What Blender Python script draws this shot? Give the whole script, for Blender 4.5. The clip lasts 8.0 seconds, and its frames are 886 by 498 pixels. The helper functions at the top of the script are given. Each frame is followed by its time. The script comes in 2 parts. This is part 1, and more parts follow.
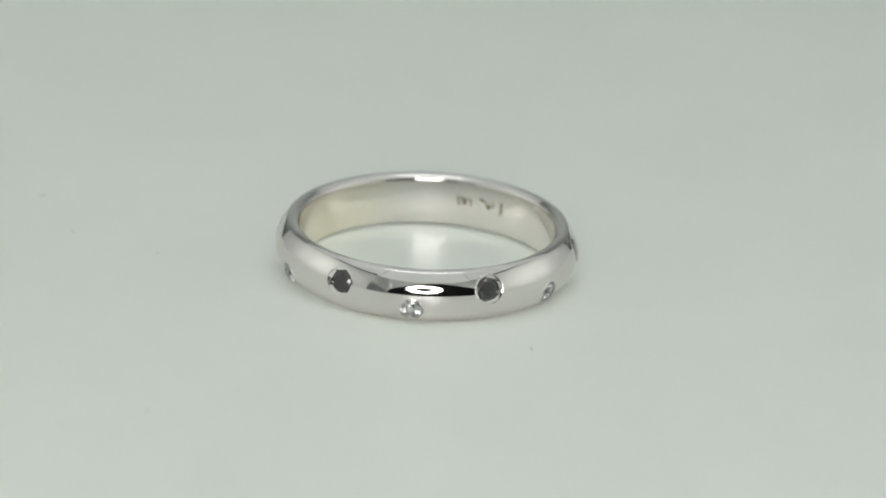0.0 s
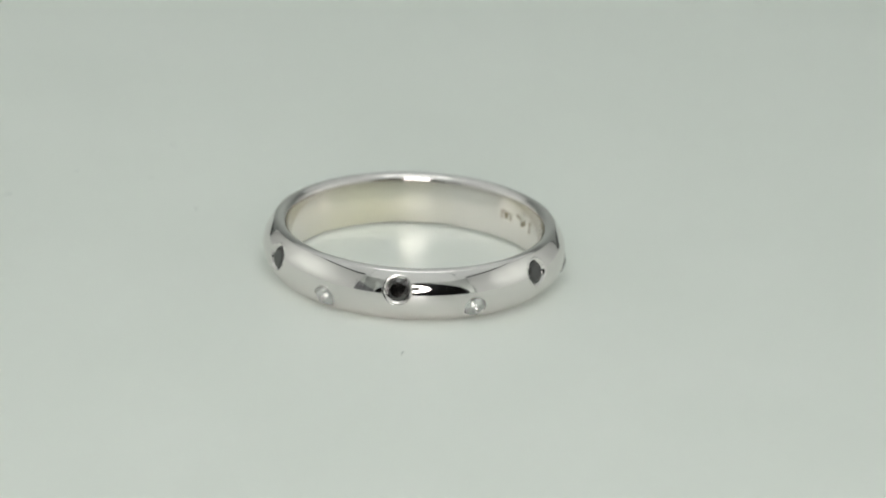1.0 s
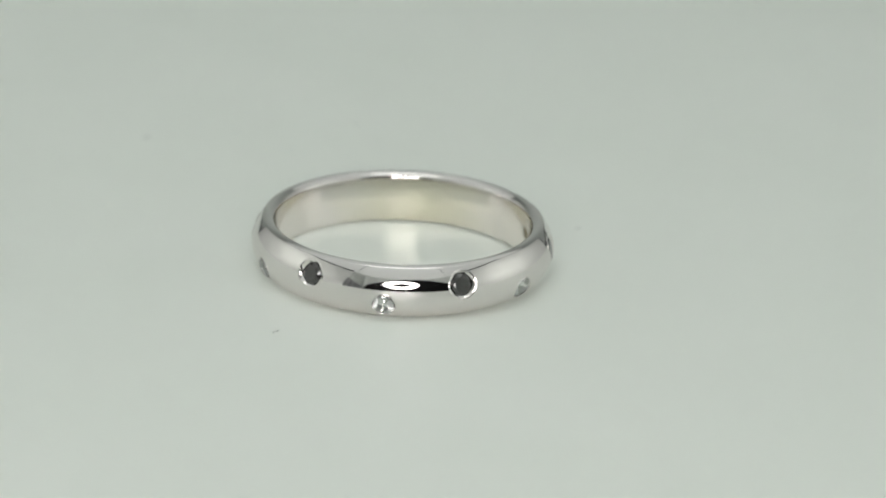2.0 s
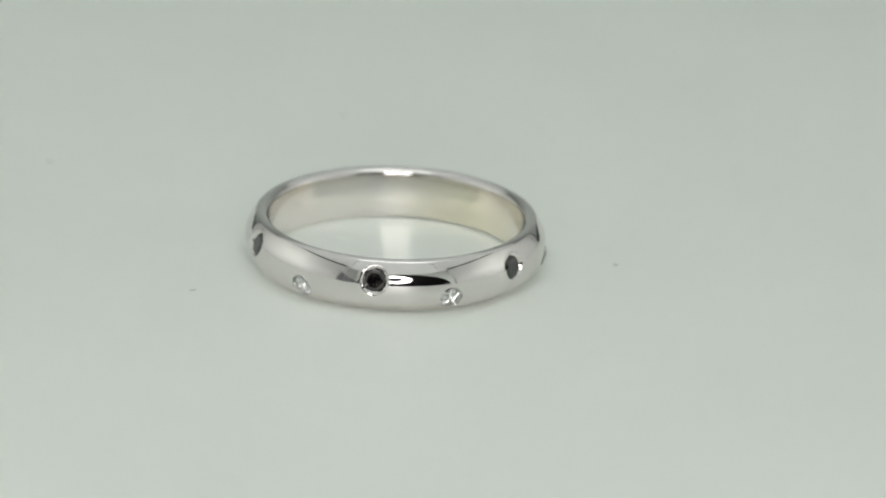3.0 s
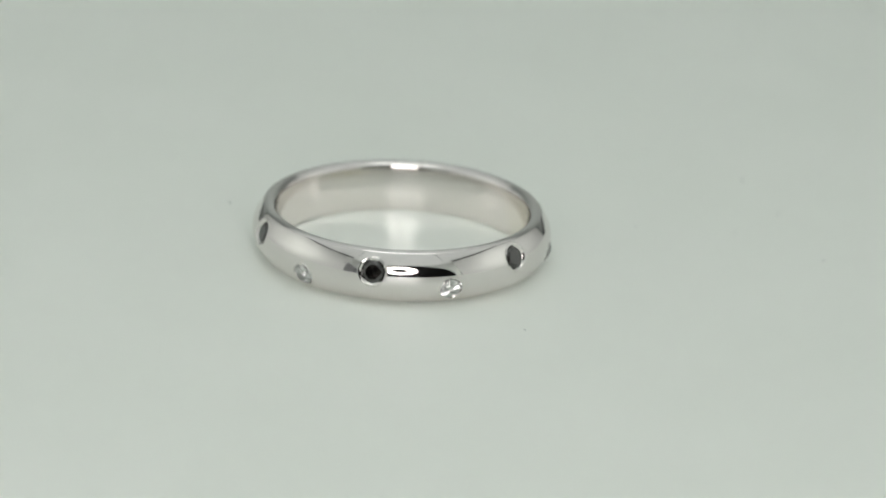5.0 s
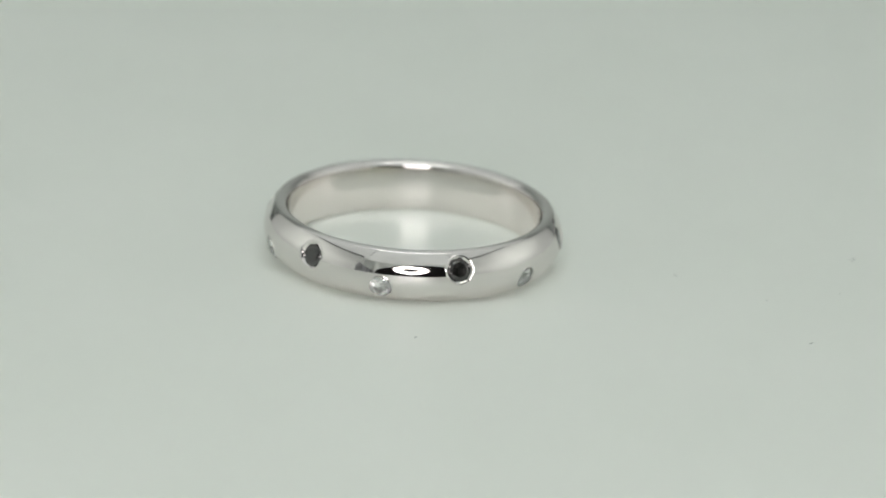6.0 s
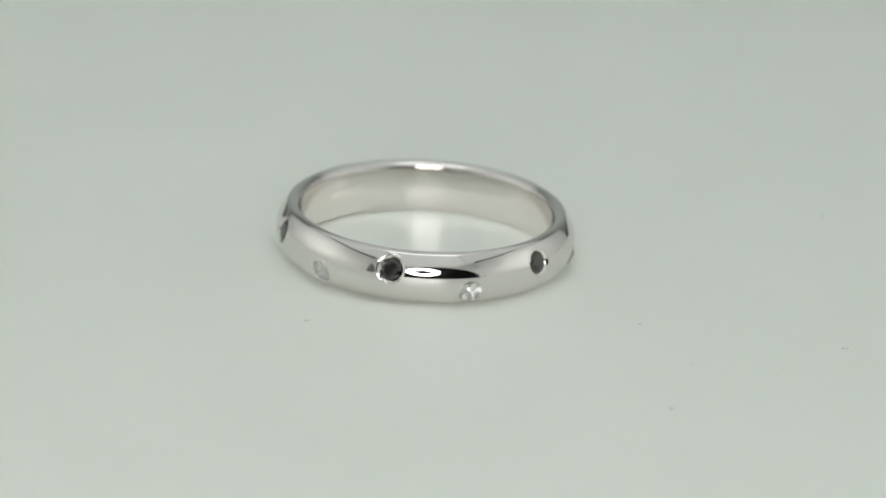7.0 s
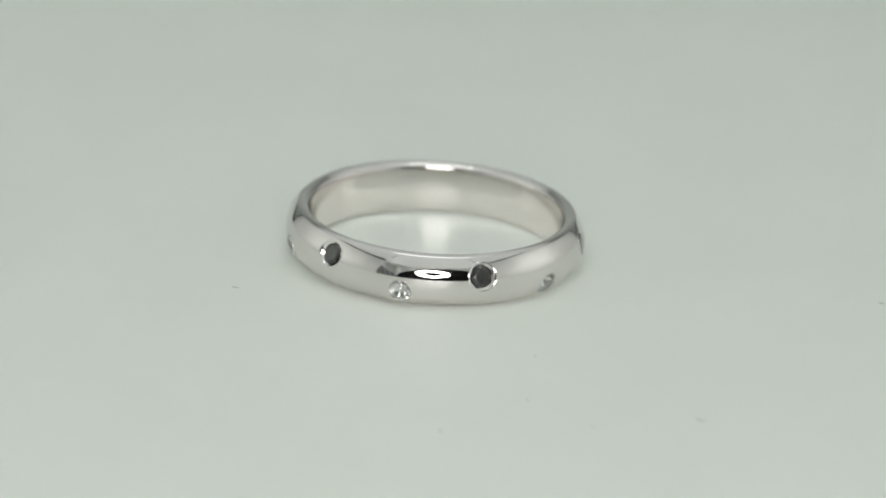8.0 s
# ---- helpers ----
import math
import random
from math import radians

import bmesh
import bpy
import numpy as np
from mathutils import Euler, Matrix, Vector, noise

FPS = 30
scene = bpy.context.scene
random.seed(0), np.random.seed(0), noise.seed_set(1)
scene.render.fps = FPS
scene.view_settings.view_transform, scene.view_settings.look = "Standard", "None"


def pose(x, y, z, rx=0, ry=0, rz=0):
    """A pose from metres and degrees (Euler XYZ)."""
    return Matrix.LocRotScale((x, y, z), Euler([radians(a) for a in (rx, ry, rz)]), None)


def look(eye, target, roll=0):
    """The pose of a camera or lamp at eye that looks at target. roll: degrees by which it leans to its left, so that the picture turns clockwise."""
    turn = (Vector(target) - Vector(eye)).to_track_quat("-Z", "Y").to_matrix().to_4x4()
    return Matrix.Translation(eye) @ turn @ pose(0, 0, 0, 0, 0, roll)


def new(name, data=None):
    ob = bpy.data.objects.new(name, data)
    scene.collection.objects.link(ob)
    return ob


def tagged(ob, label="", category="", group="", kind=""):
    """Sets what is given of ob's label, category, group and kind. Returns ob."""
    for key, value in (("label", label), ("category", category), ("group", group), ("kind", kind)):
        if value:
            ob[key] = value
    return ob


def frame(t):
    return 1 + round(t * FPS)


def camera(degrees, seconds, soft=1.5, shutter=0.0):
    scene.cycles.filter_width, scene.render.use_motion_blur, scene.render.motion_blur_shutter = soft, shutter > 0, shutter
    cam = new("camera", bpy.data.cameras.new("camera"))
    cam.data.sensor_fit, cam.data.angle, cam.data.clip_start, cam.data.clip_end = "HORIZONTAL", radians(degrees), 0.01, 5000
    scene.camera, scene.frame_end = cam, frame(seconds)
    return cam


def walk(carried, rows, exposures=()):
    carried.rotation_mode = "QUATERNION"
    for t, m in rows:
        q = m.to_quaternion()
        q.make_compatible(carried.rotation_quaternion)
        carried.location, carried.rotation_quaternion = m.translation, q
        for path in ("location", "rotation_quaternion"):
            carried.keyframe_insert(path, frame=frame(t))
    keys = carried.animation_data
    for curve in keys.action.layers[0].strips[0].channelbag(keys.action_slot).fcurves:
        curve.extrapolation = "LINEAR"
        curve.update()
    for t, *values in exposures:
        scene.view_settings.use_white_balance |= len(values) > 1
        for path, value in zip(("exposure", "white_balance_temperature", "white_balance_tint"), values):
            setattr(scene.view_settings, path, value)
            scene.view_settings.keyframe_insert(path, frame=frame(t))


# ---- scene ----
EYE, AIM, ROLL = (0.00169, -0.21148, 0.08192), (0.00169, 0.00252, 0.0), 2.91
cam = camera(14.86, 8.0, soft=1.95)
cam.data.dof.use_dof = True
cam.data.dof.focus_distance = 0.2185
cam.data.dof.aperture_fstop = 32.0
walk(cam, [(0.0, look(EYE, AIM, ROLL)), (8.0, look(EYE, AIM, ROLL))])
scene.view_settings.exposure = 0.25

# ---- world and lights ----
world = bpy.data.worlds.new("studio_dark")
world.use_nodes = True
world.node_tree.nodes["Background"].inputs["Color"].default_value = (0.5, 0.52, 0.5, 1)
world.node_tree.nodes["Background"].inputs["Strength"].default_value = 0.01
scene.world = world
scene.cycles.blur_glossy = 0.0
TENT_GLOW = 0.20     # emission put into the tent's top fabric, in place of light from above
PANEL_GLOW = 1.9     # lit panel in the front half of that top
SLOPE_GLOW = 0.16    # emission put into its sloping roof too, weaker than the top's
FRONT_GLOW = 0.21    # emission put into the slope over the opening, stronger than the other slope's
LAMP_WATTS = 0.68    # each of two small lamps that shine on the side walls from outside
RING_GLOW = 7.0      # diffuser of the ring light round the lens


# ---- materials ----
def material(name, colour, rough=0.5, metal=0.0, ior=1.5):
    m = bpy.data.materials.new(name)
    m.use_nodes = True
    b = m.node_tree.nodes["Principled BSDF"]
    b.inputs["Base Color"].default_value = (*colour, 1)
    b.inputs["Roughness"].default_value = rough
    b.inputs["Metallic"].default_value = metal
    b.inputs["IOR"].default_value = ior
    return m, m.node_tree, b


def noise_node(nt, scale, detail=4.0, coords="Object"):
    tc = nt.nodes.new("ShaderNodeTexCoord")
    n = nt.nodes.new("ShaderNodeTexNoise")
    n.inputs["Scale"].default_value = scale
    n.inputs["Detail"].default_value = detail
    nt.links.new(tc.outputs[coords], n.inputs["Vector"])
    return n


def ramp(nt, source, lo, hi, a=0.3, b=0.7):
    r = nt.nodes.new("ShaderNodeValToRGB")
    r.color_ramp.elements[0].position, r.color_ramp.elements[1].position = a, b
    r.color_ramp.elements[0].color, r.color_ramp.elements[1].color = (*lo, 1), (*hi, 1)
    nt.links.new(source, r.inputs["Fac"])
    return r


def bump(nt, b, source, distance, strength=0.3):
    n = nt.nodes.new("ShaderNodeBump")
    n.inputs["Strength"].default_value = strength
    n.inputs["Distance"].default_value = distance
    nt.links.new(source, n.inputs["Height"])
    nt.links.new(n.outputs["Normal"], b.inputs["Normal"])


def white_plastic():
    m, nt, b = material("white_plastic", (0.80, 0.83, 0.79), 0.42)
    n = noise_node(nt, 60.0, 3.0)
    r = ramp(nt, n.outputs["Fac"], (0.785, 0.82, 0.772), (0.807, 0.838, 0.794))
    nt.links.new(r.outputs["Color"], b.inputs["Base Color"])
    fine = noise_node(nt, 2500.0, 2.0)
    bump(nt, b, fine.outputs["Fac"], 0.00002, 0.15)
    return m


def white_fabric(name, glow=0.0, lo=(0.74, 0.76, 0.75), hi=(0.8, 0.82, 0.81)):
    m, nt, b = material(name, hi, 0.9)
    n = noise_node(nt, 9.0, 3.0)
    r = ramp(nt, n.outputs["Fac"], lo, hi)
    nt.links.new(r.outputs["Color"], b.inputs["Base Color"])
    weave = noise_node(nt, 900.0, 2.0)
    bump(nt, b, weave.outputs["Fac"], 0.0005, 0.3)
    # emission in place of light shining through the cloth from outside
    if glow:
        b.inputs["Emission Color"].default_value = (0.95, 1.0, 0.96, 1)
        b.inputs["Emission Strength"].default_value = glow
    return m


def sheer(m):
    """Lets light through a thin fabric."""
    nt = m.node_tree
    mix, tr = nt.nodes.new("ShaderNodeMixShader"), nt.nodes.new("ShaderNodeBsdfTranslucent")
    tr.inputs["Color"].default_value = (0.775, 0.775, 0.77, 1)
    mix.inputs["Fac"].default_value = 0.35
    nt.links.new(nt.nodes["Principled BSDF"].outputs["BSDF"], mix.inputs[1])
    nt.links.new(tr.outputs["BSDF"], mix.inputs[2])
    nt.links.new(mix.outputs["Shader"], nt.nodes["Material Output"].inputs["Surface"])


def white_gold(name, inner=False, lo=0.045, hi=0.075):
    m, nt, b = material(name, (0.760, 0.728, 0.715), 0.05, 1.0)
    streak = noise_node(nt, 900.0, 3.0)
    r = ramp(nt, streak.outputs["Fac"], (lo,) * 3, (hi,) * 3)
    nt.links.new(r.outputs["Color"], b.inputs["Roughness"])
    soft = noise_node(nt, 350.0, 2.0)
    bump(nt, b, soft.outputs["Fac"], 0.00001, 0.06)
    if inner:
        # worn plating on one side of the inner face lets the yellower gold through
        tc = nt.nodes.new("ShaderNodeTexCoord")
        d = nt.nodes.new("ShaderNodeVectorMath")
        d.operation = "DISTANCE"
        d.inputs[1].default_value = (-0.0070, 0.0048, 0.0018)
        nt.links.new(tc.outputs["Object"], d.inputs[0])
        add = nt.nodes.new("ShaderNodeMath")
        add.operation = "MULTIPLY_ADD"
        n2 = noise_node(nt, 500.0, 3.0)
        nt.links.new(n2.outputs["Fac"], add.inputs[0])
        add.inputs[1].default_value = 0.003
        nt.links.new(d.outputs["Value"], add.inputs[2])
        r2 = ramp(nt, add.outputs[0], (0.79, 0.742, 0.60), (0.79, 0.756, 0.735), 0.0025, 0.0062)
        nt.links.new(r2.outputs["Color"], b.inputs["Base Color"])
        b.inputs["Roughness"].default_value = 0.14
        for l in list(b.inputs["Roughness"].links):
            nt.links.remove(l)
    return m


def black_gem():
    m, nt, b = material("black_gem", (0.012, 0.010, 0.010), 0.06, 0.0, 1.88)
    n = noise_node(nt, 1800.0, 4.0)
    r = ramp(nt, n.outputs["Fac"], (0.003, 0.0025, 0.0025), (0.042, 0.034, 0.033), 0.45, 0.75)
    nt.links.new(r.outputs["Color"], b.inputs["Base Color"])
    r2 = ramp(nt, n.outputs["Fac"], (0.02,) * 3, (0.16,) * 3)
    nt.links.new(r2.outputs["Color"], b.inputs["Roughness"])
    return m


def clear_gem():
    m, nt, b = material("clear_gem", (0.90, 0.91, 0.90), 0.0, 0.0, 2.3)
    b.inputs["Transmission Weight"].default_value = 1.0
    return m


def dark(name, colour, rough):
    m, nt, b = material(name, colour, rough)
    n = noise_node(nt, 40.0, 4.0)
    lo, hi = tuple(0.8 * c for c in colour), tuple(1.2 * c for c in colour)
    r = ramp(nt, n.outputs["Fac"], lo, hi)
    nt.links.new(r.outputs["Color"], b.inputs["Base Color"])
    return m


PLASTIC = white_plastic()
FABRIC = white_fabric("tent_fabric", 0.0, (0.62, 0.64, 0.63), (0.68, 0.70, 0.69))
WALL = white_fabric("tent_wall_fabric", 0.0, (0.70, 0.70, 0.70), (0.75, 0.75, 0.75))
sheer(WALL)
SHADED_FOLD = white_fabric("shaded_fold_cloth", 0.0, (0.22, 0.22, 0.235), (0.37, 0.37, 0.385))
BACK = white_fabric("grey_backdrop_fabric", 0.0, (0.43, 0.45, 0.44), (0.48, 0.50, 0.49))
DARK_STRIP = white_fabric("dark_strip_cloth", 0.0, (0.06, 0.06, 0.065), (0.11, 0.11, 0.12))
CEILING = white_fabric("glowing_top_fabric", TENT_GLOW)
SLOPE = white_fabric("glowing_slope_fabric", SLOPE_GLOW, (0.60, 0.61, 0.61), (0.66, 0.67, 0.67))
FRONT = white_fabric("glowing_front_slope_fabric", FRONT_GLOW, (0.60, 0.61, 0.61), (0.66, 0.67, 0.67))
GOLD = white_gold("polished_white_gold")
GOLD_IN = white_gold("inner_white_gold", True)
GOLD_CUT = white_gold("cut_white_gold", False, 0.07, 0.15)
BLACK = black_gem()
CLEAR = clear_gem()
STAMP = dark("stamp_oxide", (0.21, 0.18, 0.11), 0.6)
LINT = dark("grey_lint", (0.47, 0.49, 0.48), 0.9)
RUBBER = dark("black_camera_rubber", (0.012, 0.012, 0.013), 0.6)
GLASS = material("coated_lens_glass", (0.01, 0.01, 0.014), 0.05, 0.0, 1.5)[0]
LED = material("led_diffuser", (0.8, 0.8, 0.8), 0.6)[0]
LED.node_tree.nodes["Principled BSDF"].inputs["Emission Color"].default_value = (1.0, 0.975, 0.96, 1)
LED.node_tree.nodes["Principled BSDF"].inputs["Emission Strength"].default_value = RING_GLOW
PANEL = material("light_panel_diffuser", (0.8, 0.8, 0.8), 0.6)[0]
PANEL.node_tree.nodes["Principled BSDF"].inputs["Emission Color"].default_value = (0.97, 1.0, 0.97, 1)
PANEL.node_tree.nodes["Principled BSDF"].inputs["Emission Strength"].default_value = PANEL_GLOW


# ---- mesh helpers ----
def part(name, bm, mat, parent=None, label="", smooth=True, sharp=35):
    me = bpy.data.meshes.new(name)
    bmesh.ops.recalc_face_normals(bm, faces=bm.faces)
    for f in bm.faces:
        f.smooth = smooth
    bm.to_mesh(me)
    bm.free()
    for mm in (mat if isinstance(mat, (list, tuple)) else [mat]):
        me.materials.append(mm)
    if smooth:
        me.set_sharp_from_angle(angle=radians(sharp))
    ob = new(name, me)
    ob.parent = parent
    if label:
        tagged(ob, label)
    return ob


def lathe(profile, n, closed=False):
    """A profile of (radius, height) turned round z."""
    bm = bmesh.new()
    rings = []
    for k in range(n):
        c, s = math.cos(2 * math.pi * k / n), math.sin(2 * math.pi * k / n)
        rings.append([bm.verts.new((r * c, r * s, z)) for r, z in profile])
    m = len(profile)
    for k in range(n):
        a, b = rings[k], rings[(k + 1) % n]
        for i in range(m if closed else m - 1):
            j = (i + 1) % m
            bm.faces.new((a[i], b[i], b[j], a[j]))
    bmesh.ops.remove_doubles(bm, verts=bm.verts, dist=1e-7)
    return bm


def box(bm, x0, y0, z0, x1, y1, z1):
    v = [bm.verts.new((x, y, z)) for x in (x0, x1) for y in (y0, y1) for z in (z0, z1)]
    for f in ((0, 1, 3, 2), (4, 6, 7, 5), (0, 4, 5, 1), (2, 3, 7, 6), (0, 2, 6, 4), (1, 5, 7, 3)):
        bm.faces.new([v[i] for i in f])


# ---- large structure: table, light tent ----
def build_table():
    bm = bmesh.new()
    box(bm, -0.42, -0.40, -0.046, 0.42, 0.40, -0.018)
    bmesh.ops.bevel(bm, geom=bm.edges[:], offset=0.004, segments=2, affect="EDGES")
    tagged(part("tabletop", bm, PLASTIC), "white laminate tabletop under a small light tent", "tabletop", kind="structure")


TENT = dict(radius=0.238, front=-0.245, wall=0.19, top=0.42, base=-0.018)


def swept(profile, a0, a1, n, thick, slack, seed, rise=lambda a: 1.0):
    """Fabric turned round z from azimuth a0 to a1 (degrees from the front), with shallow folds."""
    bm = bmesh.new()
    skins = []
    for off in (0.0, thick) if thick else (0.0,):
        rows = []
        for k in range(n + 1):
            a = radians(a0 + (a1 - a0) * k / n)
            out = Vector((math.sin(a), -math.cos(a), 0))
            row = []
            for j, (r, z) in enumerate(profile):
                r = profile[0][0] + (r - profile[0][0]) * rise(a) ** 0.5
                z = profile[0][1] + (z - profile[0][1]) * rise(a)
                w = j / (len(profile) - 1)
                fold = slack * w * noise.noise((math.cos(a) * 5 + seed, math.sin(a) * 5, z * 4))
                row.append(bm.verts.new(out * (r + fold + off) + Vector((0, 0, z - 0.3 * off))))
            rows.append(row)
        skins.append(rows)
    m = len(profile) - 1
    for rows in skins:
        for k in range(n):
            for j in range(m):
                bm.faces.new((rows[k][j], rows[k + 1][j], rows[k + 1][j + 1], rows[k][j + 1]))
    if not thick:
        return bm
    f, b = skins
    for k in range(n):
        for j in (0, m):
            bm.faces.new((f[k][j], f[k + 1][j], b[k + 1][j], b[k][j]))
    for j in range(m):
        for k in (0, n):
            bm.faces.new((f[k][j], f[k][j + 1], b[k][j + 1], b[k][j]))
    return bm


def build_tent():
    t = TENT
    tent = tagged(new("light_tent"), "round white fabric light tent with an arched open front", "light tent")
    x, base, wall, top, rad = 0.26, t["base"], t["wall"], t["top"], t["radius"]
    a0, a1, back = 46.0, 319.0, 138.0

    def rise(a):
        """The side walls keep their height and end in a round shoulder towards the back."""
        off = abs(math.degrees(a)) if a < math.pi else 360 - math.degrees(a)
        return max(0.02, 1 - max(0.0, (off - 112) / (back - 112)) ** 3.0)

    # the side walls sweep up from the table in one large curve
    r0, z0 = 0.10, -0.0125
    prof = [(r0 + (rad - r0) * math.sin(u), z0 + (wall - z0) * (1 - math.cos(u))) for u in [math.pi / 2 * i / 20 for i in range(21)]]
    for b0, b1, seed in ((a0, back, 1.7), (360 - back, a1, 6.3)):
        part("side_wall", swept(prof, b0, b1, 60, 0.0, 0.003, seed, rise), WALL, tent, "white fabric wall sweeping up from the table")
        # black rod along its upper edge
        bm = bmesh.new()
        loops = []
        for k in range(61):
            a = radians(b0 + (b1 - b0) * k / 60)
            f = rise(a)
            out = Vector((math.sin(a), -math.cos(a), 0))
            c = out * (r0 + (rad - r0) * f ** 0.5 + 0.002) + Vector((0, 0, z0 + (wall - z0) * f + 0.003))
            loops.append([bm.verts.new(c + out * (0.006 * math.cos(u)) + Vector((0, 0, 0.006 * math.sin(u)))) for u in [math.pi * i / 5 for i in range(10)]])
        for p, q in zip(loops, loops[1:]):
            for i in range(10):
                bm.faces.new((p[i], p[(i + 1) % 10], q[(i + 1) % 10], q[i]))
        bm.faces.new(loops[0]), bm.faces.new(loops[-1])
        part("frame_rod", bm, RUBBER, tent, "black frame rod")
    # a cloth hangs gathered beside the opening, greyed to stand for shaded folds
    def droop(a):
        return 0.35 + 0.65 * min(1.0, max(0.0, (332.0 - math.degrees(a)) / 13.0))

    prof = [(0.234, base + (0.125 - base) * i / 12) for i in range(13)]
    bm = swept(prof, 316.0, 333.0, 70, 0.002, 0.0, 0.0, droop)
    for v in bm.verts:
        a = math.atan2(v.co.x, -v.co.y)
        k = 1 + 0.035 * math.sin(a * 95 + 9 * v.co.z) * (0.4 + 4 * max(0.0, v.co.z))
        v.co.x, v.co.y = v.co.x * k, v.co.y * k
    part("gathered_cloth", bm, SHADED_FOLD, tent, "gathered cloth, its folds coloured as if in shade")
    # a plain sheet hangs at the back
    prof = [(0.29 + 0.003 * math.sin(i), base + (0.262 - base) * i / 10) for i in range(11)]
    part("back_sheet", swept(prof, 112.0, 248.0, 80, 0.003, 0.008, 3.9), BACK, tent, "light grey fabric backdrop")
    # dark strip added along the foot of that sheet, to darken the ring's reflection
    part("dark_strip", swept([(0.2845, base), (0.2835, base + 0.014), (0.2840, base + 0.024), (0.2855, base + 0.025)], 112.0, 248.0, 80, 0.003, 0.0, 0.0), DARK_STRIP, tent, "added dark grey strip along the foot of the sheet")
    # the sloping roof, its fabric made to glow as if lit through
    prof = [(rad - (rad - 0.185) * i / 8, wall + (top - wall) * i / 8) for i in range(9)]
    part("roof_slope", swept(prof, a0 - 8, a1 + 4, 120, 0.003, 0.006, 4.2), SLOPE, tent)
    part("roof_panel", lathe([(0.0, top + 0.003), (0.05, top + 0.002), (0.10, top + 0.001), (0.187, top), (0.188, top + 0.004), (0.0, top + 0.006)], 64), CEILING, tent, "fabric top with a glow in place of light from above")
    # the slope over the opening, given the strongest fabric glow
    part("front_slope", swept(prof, a1 + 4.5 - 360, a0 - 8.5, 50, 0.003, 0.006, 4.2), FRONT, tent, "fabric slope over the opening, made to glow")
    # front sheet with an arched opening
    bm = bmesh.new()
    cx, rx, rz, n, m = 0.055, 0.172, 0.22, 64, 10
    sides = []
    for off in (0.0, 0.002):
        rows = []
        for i in range(n + 1):
            a = math.pi * i / n
            p = Vector((cx - rx * math.cos(a), 0, base + rz * math.sin(a) ** 0.9))
            dx, dz = -math.cos(a), math.sin(a)
            k = min((x - cx) / dx if dx > 1e-6 else (-x - cx) / dx if dx < -1e-6 else 9, (wall + 0.10 - base) / dz if dz > 1e-6 else 9)
            q = Vector((cx + dx * k, 0, base + dz * k))
            row = []
            for j in range(m + 1):
                g = p.lerp(q, j / m)
                fold = noise.noise((g.x * 30, g.z * 6, 2.0)) * (0.04 if g.x < -0.06 else 0.004) * min(1, 4 * (1 - j / m))
                row.append(bm.verts.new((g.x, t["front"] - fold - off - 0.004, g.z)))
            rows.append(row)
        sides.append(rows)
    for rows in sides:
        for i in range(n):
            for j in range(m):
                bm.faces.new((rows[i][j], rows[i + 1][j], rows[i + 1][j + 1], rows[i][j + 1]))
    f, b = sides
    for i in range(n):
        bm.faces.new((f[i][0], f[i + 1][0], b[i + 1][0], b[i][0]))
    part("front_sheet", bm, FABRIC, tent, "white fabric front with an arched opening")


def build_panel():
    panel = tagged(new("overhead_lamp"), "flat white overhead lamp hung under the tent top", "lamp")
    x0, x1, y0, y1, z = -0.125, 0.125, -0.105, 0.0, TENT["top"] - 0.001
    bm = bmesh.new()
    box(bm, x0, y0, z - 0.012, x1, y1, z)
    bmesh.ops.bevel(bm, geom=bm.edges[:], offset=0.002, segments=2, affect="EDGES")
    part("housing", bm, FABRIC, panel)
    bm = bmesh.new()
    box(bm, x0 + 0.004, y0 + 0.004, z - 0.0145, x1 - 0.004, y1 - 0.004, z - 0.0125)
    part("diffuser", bm, PANEL, panel, "glowing white diffuser", smooth=False)


def build_lamps():
    for side in (-1, 1):
        lamp = tagged(new("studio_lamp"), "small black studio lamp lighting the tent from outside", "lamp", "lamps beside the tent")
        m = look((side * 0.40, -0.03, 0.035), (0, -0.03, 0.045))
        lamp.matrix_basis = m
        bm = bmesh.new()
        box(bm, -0.066, -0.046, 0.004, 0.066, 0.046, 0.022)
        bmesh.ops.bevel(bm, geom=bm.edges[:], offset=0.003, segments=2, affect="EDGES")
        part("housing", bm, RUBBER, lamp)
        bm = bmesh.new()
        box(bm, -0.03, -0.0535, -0.004, 0.03, -0.0465, 0.03)
        bmesh.ops.bevel(bm, geom=bm.edges[:], offset=0.002, segments=2, affect="EDGES")
        part("foot", bm, RUBBER, lamp)
        light = bpy.data.lights.new("lamp_light", "AREA")
        light.shape, light.size, light.size_y, light.energy = "RECTANGLE", 0.12, 0.08, LAMP_WATTS
        light.color = (0.95, 1.0, 0.925)
        ob = new("lamp_light", light)
        ob.matrix_basis = m


def build_turntable():
    table = tagged(new("turntable"), "white plastic display turntable, slowly turning", "turntable")
    prof = [(0.0, 0.0)] + [(r, 0.0) for r in (0.02, 0.05, 0.07, 0.0875)]
    prof += [(0.0875 + 0.0025 * math.sin(a), -0.0025 + 0.0025 * math.cos(a)) for a in (0.4, 0.8, 1.2, 1.57)]
    prof += [(0.09, -0.0075), (0.089, -0.008), (0.0, -0.008)]
    part("disc", lathe(prof, 128), PLASTIC, table)
    part("base", lathe([(0.0, -0.008), (0.07, -0.0085), (0.08, -0.011), (0.083, -0.0178), (0.0, -0.0178)], 96), PLASTIC, table)
    return table


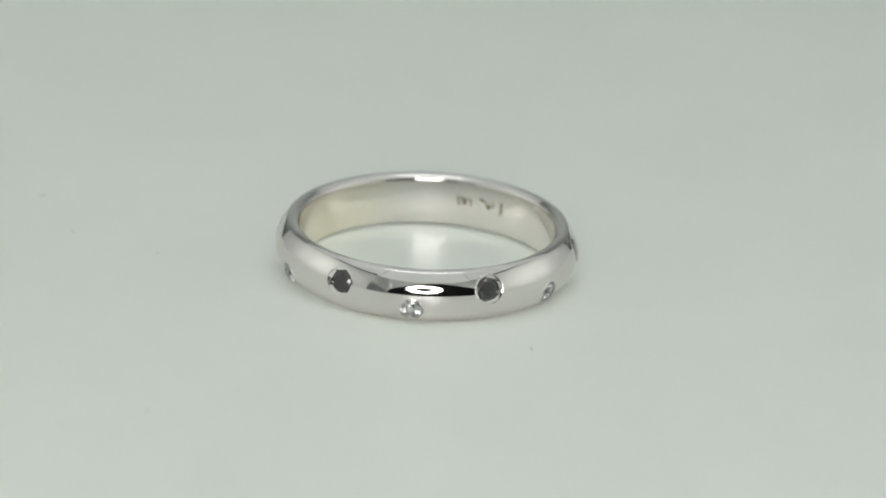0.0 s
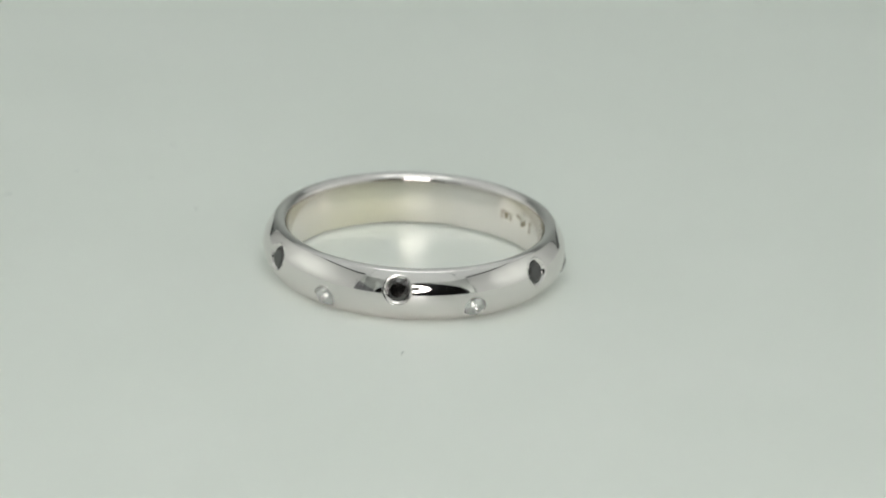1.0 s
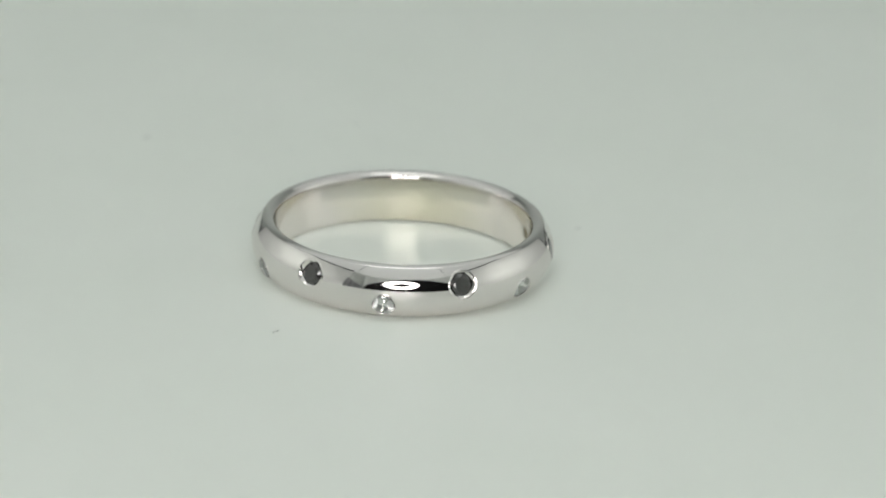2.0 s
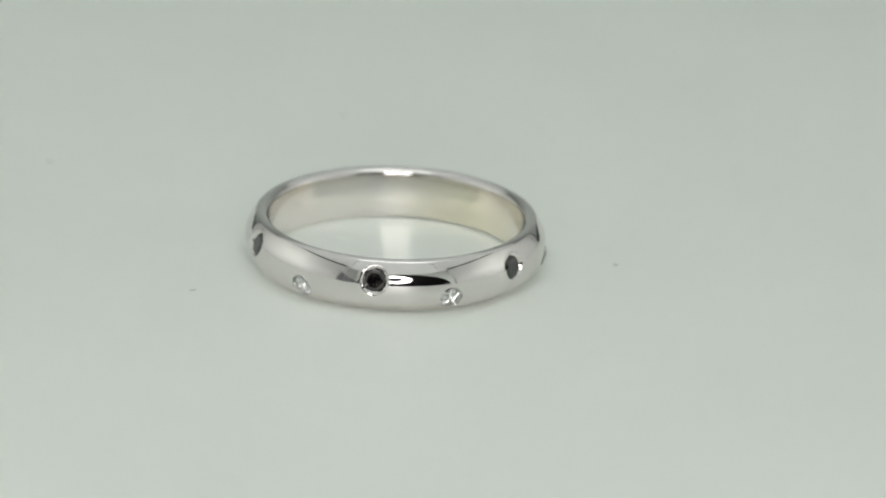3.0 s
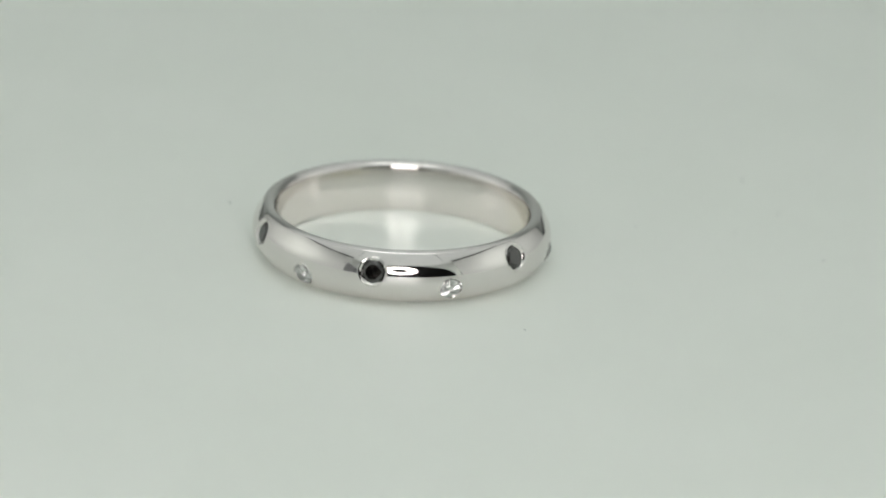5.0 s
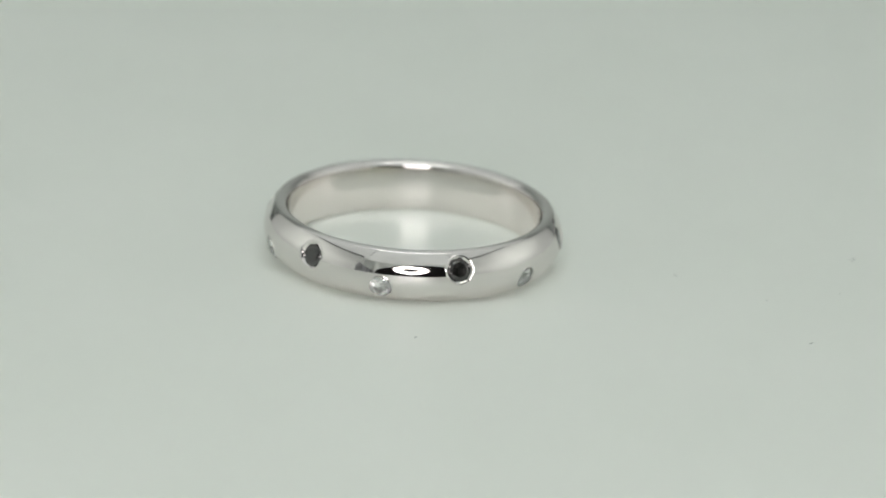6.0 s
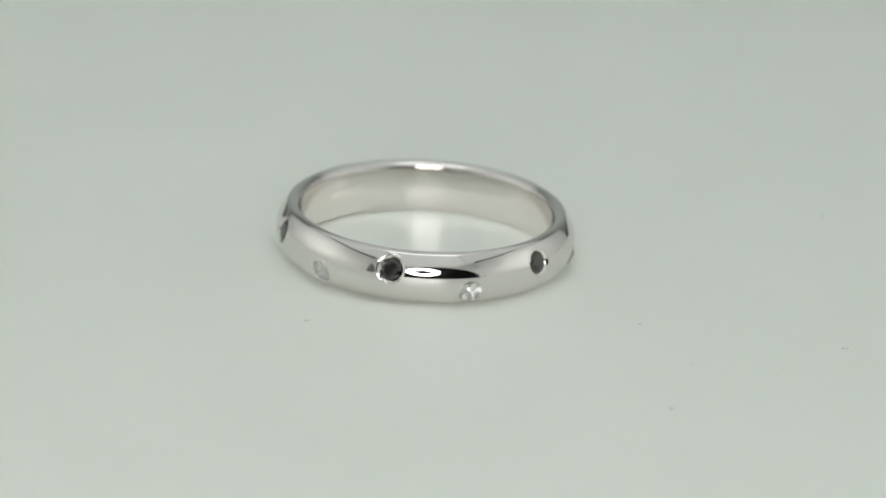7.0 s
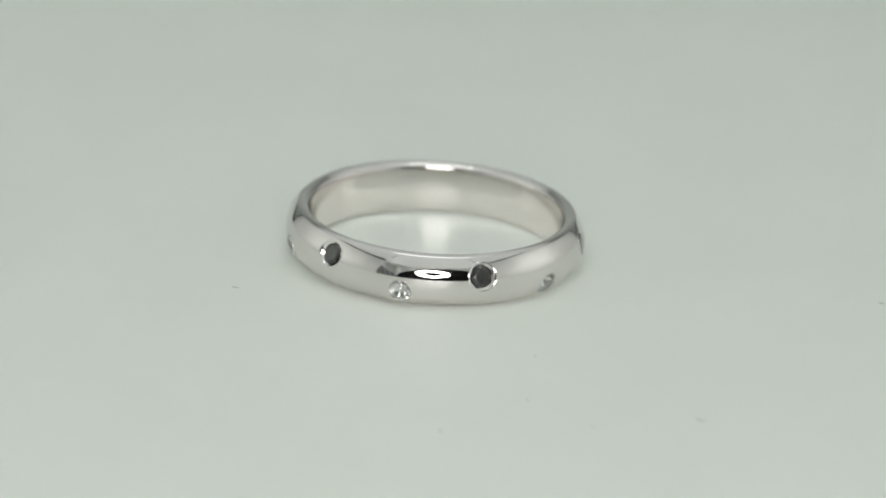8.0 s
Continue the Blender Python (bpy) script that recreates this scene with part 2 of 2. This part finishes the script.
# ---- camera rig, seen only in the polished metal ----
def build_rig():
    m = look(EYE, AIM, ROLL)
    lens = tagged(new("macro_camera"), "black camera with a macro lens, reflected in the metal", "camera")
    lens.matrix_basis = m
    part("lens_barrel", lathe([(0.016, 0.006), (0.018, 0.003), (0.021, 0.004), (0.022, 0.01), (0.024, 0.05), (0.028, 0.09), (0.0, 0.09), (0.0, 0.012), (0.016, 0.012), (0.016, 0.006)], 64), RUBBER, lens)
    part("front_element", lathe([(0.0, 0.0065), (0.008, 0.0072), (0.0155, 0.010), (0.0155, 0.0115), (0.0, 0.0115)], 48), GLASS, lens)
    bm = bmesh.new()
    box(bm, -0.068, -0.048, 0.091, 0.068, 0.045, 0.135)
    box(bm, -0.03, 0.0455, 0.095, 0.03, 0.068, 0.13)
    bmesh.ops.bevel(bm, geom=bm.edges[:], offset=0.006, segments=3, affect="EDGES")
    part("camera_body", bm, RUBBER, lens)
    stand = tagged(new("camera_stand"), "black post and foot under the camera", "camera stand")
    foot = m @ Vector((0, -0.0485, 0.113))
    stand.matrix_basis = pose(foot.x, foot.y, -0.018)
    part("foot_plate", lathe([(0.0, 0.0), (0.044, 0.0), (0.045, 0.002), (0.043, 0.006), (0.0, 0.007)], 48), RUBBER, stand)
    part("post", lathe([(0.0, 0.0065), (0.009, 0.0065), (0.009, foot.z + 0.008), (0.016, foot.z + 0.010), (0.016, foot.z + 0.0145), (0.0, foot.z + 0.0145)], 24), RUBBER, stand)
    ringl = tagged(new("ring_light"), "lit white LED ring light round the lens", "ring light")
    ringl.matrix_basis = m
    part("housing", lathe([(0.024, 0.0), (0.025, -0.002), (0.026, 0.0), (0.026, 0.004), (0.050, 0.004), (0.050, 0.0), (0.051, -0.002), (0.0525, 0.0), (0.053, 0.016), (0.024, 0.018)], 96, True), RUBBER, ringl)
    part("diffuser", lathe([(0.0265, 0.0005), (0.0275, 0.0), (0.0485, 0.0), (0.0495, 0.0005), (0.0495, 0.0035), (0.0265, 0.0035)], 96, True), LED, ringl)


# ---- the ring ----
R_OUT, R_ARC, Z_MID, HALF = 0.0100, 0.00205, 0.00174, 0.00174   # the domed outside: a shallow arc with rounder shoulders
R_IN, EDGE, EDGE_LOW, R_TOP, R_LOW = 0.00845, 0.00046, 0.00012, 0.00898, 0.00880
N1 = radians(30)                                                # the arc ends where its normal has this slope
H1, R1 = R_ARC * math.sin(N1), R_OUT - R_ARC * (1 - math.cos(N1))
HALF_UP = 0.00179                                               # the upper rim, over the middle


def curve(p, q, r, n):
    """Points on a quadratic curve from p, towards q, to r, without its last point."""
    out = []
    for i in range(n):
        t = i / n
        a, b, c = (1 - t) ** 2, 2 * t * (1 - t), t * t
        out.append((a * p[0] + b * q[0] + c * r[0], a * p[1] + b * q[1] + c * r[1]))
    return out


# the upper shoulder (radius, height over the middle): a long flank, a crease, then a narrow sloping ledge up to the rim
CREASE, LEDGE = (0.009300, 0.001660), (0.0092066, 0.0017304)
UPPER = curve((R1, H1), (R1 - 0.5 * 0.000477, H1 + 0.866 * 0.000477), CREASE, 20)
UPPER += curve(CREASE, (0.0092614, 0.001706), LEDGE, 8) + curve(LEDGE, (0.009115, 0.001771), (R_TOP, HALF_UP), 12) + [(R_TOP, HALF_UP)]
LOWER = curve((R1, H1), (R1 - (HALF - H1) * math.tan(N1), HALF), (R_LOW, HALF), 22) + [(R_LOW, HALF)]


def outer_radius(h):
    """The outside's radius at a height over or under the middle."""
    pts, h = (LOWER if h < 0 else UPPER), abs(h)
    if h <= H1:
        return R_OUT - R_ARC + math.sqrt(R_ARC ** 2 - h * h)
    for (r0, h0), (r1, h1) in zip(pts, pts[1:]):
        if h0 <= h < h1:
            return r0 + (r1 - r0) * (h - h0) / (h1 - h0)
    return 0.0


def band_profile():
    arc = []
    n = 26
    for i in range(1, n):
        a = N1 - 2 * N1 * i / n
        arc.append((R_OUT - R_ARC * (1 - math.cos(a)), R_ARC * math.sin(a)))
    pts = [(r, Z_MID + h) for r, h in UPPER[::-1] + arc] + [(r, Z_MID - h) for r, h in LOWER]
    lo, hi = Z_MID - HALF, Z_MID + HALF_UP
    rx = R_TOP - R_IN
    for i in range(1, 9):
        a = math.pi / 2 * i / 8
        pts.append((R_LOW - (R_LOW - R_IN) * math.sin(a), lo + EDGE_LOW * (1 - math.cos(a))))
    for i in range(1, 16):
        f = i / 16
        pts.append((R_IN - BULGE * math.sin(math.pi * f), lo + EDGE_LOW + (hi - lo - EDGE - EDGE_LOW) * f))
    for i in range(0, 8):
        a = math.pi / 2 * i / 8
        pts.append((R_TOP - rx * math.cos(a), hi - EDGE * (1 - math.sin(a))))
    return pts


BULGE = 0.00008      # the inside is slightly rounded for comfort


def seat_frame(az, z):
    """Point on the dome, outward normal and the two tangents, for an azimuth in degrees and a height."""
    u = math.asin((z - Z_MID) / R_ARC)
    r = R_OUT - R_ARC * (1 - math.cos(u))
    n2 = Vector((math.cos(u), math.sin(u)))
    a = radians(az)
    out = Vector((math.sin(a), -math.cos(a), 0))
    p = out * r + Vector((0, 0, z))
    nrm = out * n2.x + Vector((0, 0, n2.y))
    t1 = Vector((math.cos(a), math.sin(a), 0))
    return p, nrm, t1, nrm.cross(t1)


def dome_height(p, nrm, q):
    """How far along nrm from q the dome lies."""
    lo, hi = -0.0010, 0.0003
    for _ in range(40):
        mid = (lo + hi) / 2
        v = q + nrm * mid
        inside = math.hypot(v.x, v.y) < outer_radius(v.z - Z_MID)
        lo, hi = (mid, hi) if inside else (lo, mid)
    return (lo + hi) / 2


def bezel_mesh(az, z, r_lip, r_stone, sink):
    p, nrm, t1, t2 = seat_frame(az, z)
    bm = bmesh.new()
    n = 56
    loops = []
    for step, (r, h, follow) in enumerate(((r_lip + 0.00003, -0.00006, 1), (r_lip + 0.000015, 0.000014, 1), (r_lip - 0.00002, 0.000026, 1), (r_lip - 0.00006, 0.000006, 1),
                         (r_stone + (r_lip - r_stone) * 0.5, -0.24 * sink, 0.6), (r_stone + 0.00002, -sink, 0.25), (r_stone - 0.00002, -sink - 0.00005, 0), (r_stone - 0.00003, -0.00062, 0), (0.0001, -0.0008, 0))):
        loop = []
        for k in range(n):
            a = 2 * math.pi * k / n
            # hand-cut walls are a little uneven
            rr = r + (0.000022 * math.sin(5 * a + az) + 0.000014 * math.sin(11 * a + 2 * az) if step == 4 else 0.0)
            q = p + (t1 * math.cos(a) + t2 * math.sin(a)) * rr
            loop.append(bm.verts.new(q + nrm * (h + follow * dome_height(p, nrm, q))))
        loops.append(loop)
    for a, b in zip(loops, loops[1:]):
        for k in range(n):
            bm.faces.new((a[k], a[(k + 1) % n], b[(k + 1) % n], b[k]))
    bm.faces.new(loops[-1])
    return bm


def brilliant_mesh(radius, flat):
    """A round brilliant cut with its girdle in the plane z = 0."""
    bm = bmesh.new()
    ring = lambda n, r, z, off: [bm.verts.new((r * math.cos(2 * math.pi * (k + off) / n), r * math.sin(2 * math.pi * (k + off) / n), z)) for k in range(n)]
    R = radius
    table = ring(8, flat * R, 0.70 * (1 - flat) * R, 0)
    star = ring(8, (0.53 + 0.47 * flat) * R, 0.41 * (1 - flat) * R, 0.5)
    top = ring(16, R, 0.02 * R, 0)
    bot = ring(16, R, -0.03 * R, 0)
    pav = ring(8, 0.45 * R, -0.52 * R, 0.5)
    tip = bm.verts.new((0, 0, -0.86 * R))
    bm.faces.new(table)
    for k in range(8):
        j = (k + 1) % 8
        bm.faces.new((table[k], star[k], table[j]))
        bm.faces.new((table[k], star[k - 1], top[2 * k], star[k]))
        bm.faces.new((star[k], top[2 * k], top[2 * k + 1]))
        bm.faces.new((star[k], top[2 * k + 1], top[(2 * k + 2) % 16]))
        bm.faces.new((bot[2 * k + 1], bot[2 * k], pav[k]))
        bm.faces.new((bot[(2 * k + 2) % 16], bot[2 * k + 1], pav[k]))
        bm.faces.new((bot[2 * k], pav[k - 1], tip, pav[k]))
    for k in range(16):
        j = (k + 1) % 16
        bm.faces.new((top[k], bot[k], bot[j], top[j]))
    return bm


DZ = 0.00006
UP = -0.0001   # the stones' heights below are given from this level
BLACK_AT = [(-31.5, 2.32), (26.3, 2.49), (86.0, 2.47), (144.9, 2.36), (204.9, 2.58), (266.9, 2.42)]
WHITE_AT = [(-2.9, 1.13), (56.2, 1.13), (115.5, 1.14), (175.0, 1.23), (235.8, 1.16), (297.5, 1.04)]


def build_ring():
    ring = tagged(new("ring"), "polished white gold ring with black and clear stones", "ring")
    prof = band_profile()
    bm = lathe(prof, 720, True)
    band = part("band", bm, [GOLD, GOLD_IN], ring, "polished domed white gold band")
    me = band.data
    for f in me.polygons:
        c = f.center
        if math.hypot(c.x, c.y) < R_IN + 0.00001:
            f.material_index = 1
    # sockets for the stones
    cut = bmesh.new()
    seats = [(az, z / 1000 + UP, 0.00098, 0.00072, 0.00019, True) for az, z in BLACK_AT]
    seats += [(az, z / 1000 + UP, 0.00082, 0.00073, 0.00008, False) for az, z in WHITE_AT]
    for az, z, lip, rs, sink, black in seats:
        p, nrm, t1, t2 = seat_frame(az, z)
        m = Matrix((t1, t2, nrm)).transposed().to_4x4()
        m.translation = p - nrm * 0.0003
        bmesh.ops.create_cone(cut, cap_ends=True, segments=56, radius1=lip, radius2=lip, depth=0.0012, matrix=m)
    cme = bpy.data.meshes.new("cut")
    cut.to_mesh(cme)
    cut.free()
    cutter = new("cutter", cme)
    mod = band.modifiers.new("sockets", "BOOLEAN")
    mod.operation, mod.solver, mod.object = "DIFFERENCE", "EXACT", cutter
    dg = bpy.context.evaluated_depsgraph_get()
    done = bpy.data.meshes.new_from_object(band.evaluated_get(dg))
    band.modifiers.remove(mod)
    band.data = done
    done.set_sharp_from_angle(angle=radians(35))
    bpy.data.objects.remove(cutter)
    pitch = [0, 0, 0.5, 0, -5, 1, 0, 1, -1, 0, 1, 0]     # each stone sits a little askew
    twist = [0, -3.0, -2, 0, 0, 2, 0, 1, 0, -1, 1, 0]
    for (az, z, lip, rs, sink, black), tip, yaw in zip(seats, pitch, twist):
        p, nrm, t1, t2 = seat_frame(az, z)
        bezel = part("bezel", bezel_mesh(az, z, lip, rs, sink), GOLD_CUT, ring, "bright-cut white gold setting")
        gem = part("black_stone" if black else "clear_stone", brilliant_mesh(rs, 0.70 if black else 0.55), BLACK if black else CLEAR, bezel,
                   "faceted opaque black stone" if black else "faceted clear sparkling stone", smooth=False)
        m = Matrix((t1, t2, nrm)).transposed().to_4x4() @ pose(0, 0, 0, tip, yaw, az * 7 % 45)
        m.translation = p - nrm * (sink + 0.00004)
        gem.matrix_basis = m
    # stamped maker's marks inside, as short bars
    for az, z, w, h, lean in ((167.5, 1.98, 0.13, 0.66, 8), (164.9, 2.04, 0.18, 0.66, 40), (164.3, 2.0, 0.17, 0.66, -38), (161.6, 1.96, 0.12, 0.56, 0),
                              (155.2, 2.24, 0.60, 0.14, -20), (152.4, 1.90, 0.38, 0.34, 45), (150.2, 2.10, 0.13, 0.40, 15), (145.5, 2.0, 0.15, 0.82, 0), (146.2, 1.64, 0.22, 0.10, 0)):
        a = radians(az)
        out = Vector((math.sin(a), -math.cos(a), 0))
        t1 = Vector((math.cos(a), math.sin(a), 0))
        bm = bmesh.new()
        box(bm, -w / 2000, -0.00002, -h / 2000, w / 2000, 0.000012, h / 2000)
        bmesh.ops.bevel(bm, geom=bm.edges[:], offset=0.000006, segments=1, affect="EDGES")
        st = part("engraved_mark", bm, STAMP, ring, "dark engraved mark", smooth=False)
        m = Matrix((t1, -out, Vector((0, 0, 1)))).transposed().to_4x4() @ pose(0, 0, 0, 0, lean, 0)
        m.translation = out * (R_IN - BULGE) + Vector((0, 0, z / 1000 + UP))
        st.matrix_basis = m
    return ring


# ---- lint on the disc: place at the start of the turn (x, y in mm), length in mm, bend, heading ----
LINT_AT = [(-1.56, 13.22, 0.42, 0.25, 75), (-28.9, -7.4, 0.6, 0.7, 60), (-17.2, -1.42, 0.22, 0.05, 10), (-28.1, -0.6, 0.2, 0.1, 120),
           (-23.38, 1.66, 0.16, 0.04, 40), (7.94, -14.04, 0.55, 0.3, 100), (-26.42, 8.44, 0.35, 0.1, 200), (-14.7, -27.2, 0.4, 0.2, 80)]


def build_lint():
    made = []
    for x, y, length, bend, heading in LINT_AT:
        bm = bmesh.new()
        n, rad = 7, 0.000028
        loops = []
        for i in range(n + 1):
            f = i / n - 0.5
            c = Vector((f * length / 1000, bend / 1000 * (0.25 - f * f), 0.00004 + 0.00003 * math.sin(5 * f)))
            rr = rad * (1.0 - 0.6 * abs(2 * f) ** 3)
            loops.append([bm.verts.new(c + Vector((0, rr * math.cos(a), rr * math.sin(a)))) for a in (0, 1.26, 2.51, 3.77, 5.03)])
        for a, b in zip(loops, loops[1:]):
            for k in range(5):
                bm.faces.new((a[k], a[(k + 1) % 5], b[(k + 1) % 5], b[k]))
        bm.faces.new(loops[0]), bm.faces.new(loops[-1])
        ob = part("lint_fibre", bm, LINT)
        tagged(ob, "tiny grey lint fibre lying on the white disc", "lint", "lint on the turntable")
        made.append((ob, pose(x / 1000, y / 1000, 0, 0, 0, heading)))
    return made


build_table()
build_tent()
build_panel()
build_lamps()
TURNTABLE = build_turntable()
build_rig()
RING = build_ring()
LINTS = build_lint()

# seconds, place of the ring's axis on the disc's plane in mm, turn in degrees
RING_ROWS = [(0.0, 0.604, -1.492, -1.30), (0.5, 0.207, -1.553, -16.17), (1.0, -0.211, -1.527, -31.19), (1.5, -0.619, -1.389, -46.33),
             (2.0, -0.988, -1.131, -61.57), (2.5, -1.286, -0.768, -76.88), (3.0, -1.490, -0.334, -92.26), (3.5, -1.579, 0.123, -107.69),
             (4.0, -1.545, 0.552, -123.17), (4.5, -1.391, 0.909, -138.73), (5.0, -1.129, 1.165, -154.35), (5.5, -0.784, 1.311, -170.03),
             (6.0, -0.385, 1.358, -185.75), (6.5, 0.034, 1.333, -201.46), (7.0, 0.441, 1.266, -217.10), (7.5, 0.805, 1.187, -232.61),
             (8.0, 1.102, 1.114, -247.93)]


def motions():
    lean = pose(0, 0, 0, 0.573, -0.255, 0)
    walk(RING, [(t, pose(x / 1000, y / 1000, DZ, 0, 0, a) @ lean) for t, x, y, a in RING_ROWS])
    turns = [(t, pose(0, 0, 0, 0, 0, a)) for t, x, y, a in RING_ROWS]
    walk(TURNTABLE, turns)
    for ob, at in LINTS:
        walk(ob, [(t, m @ at) for t, m in turns])


motions()
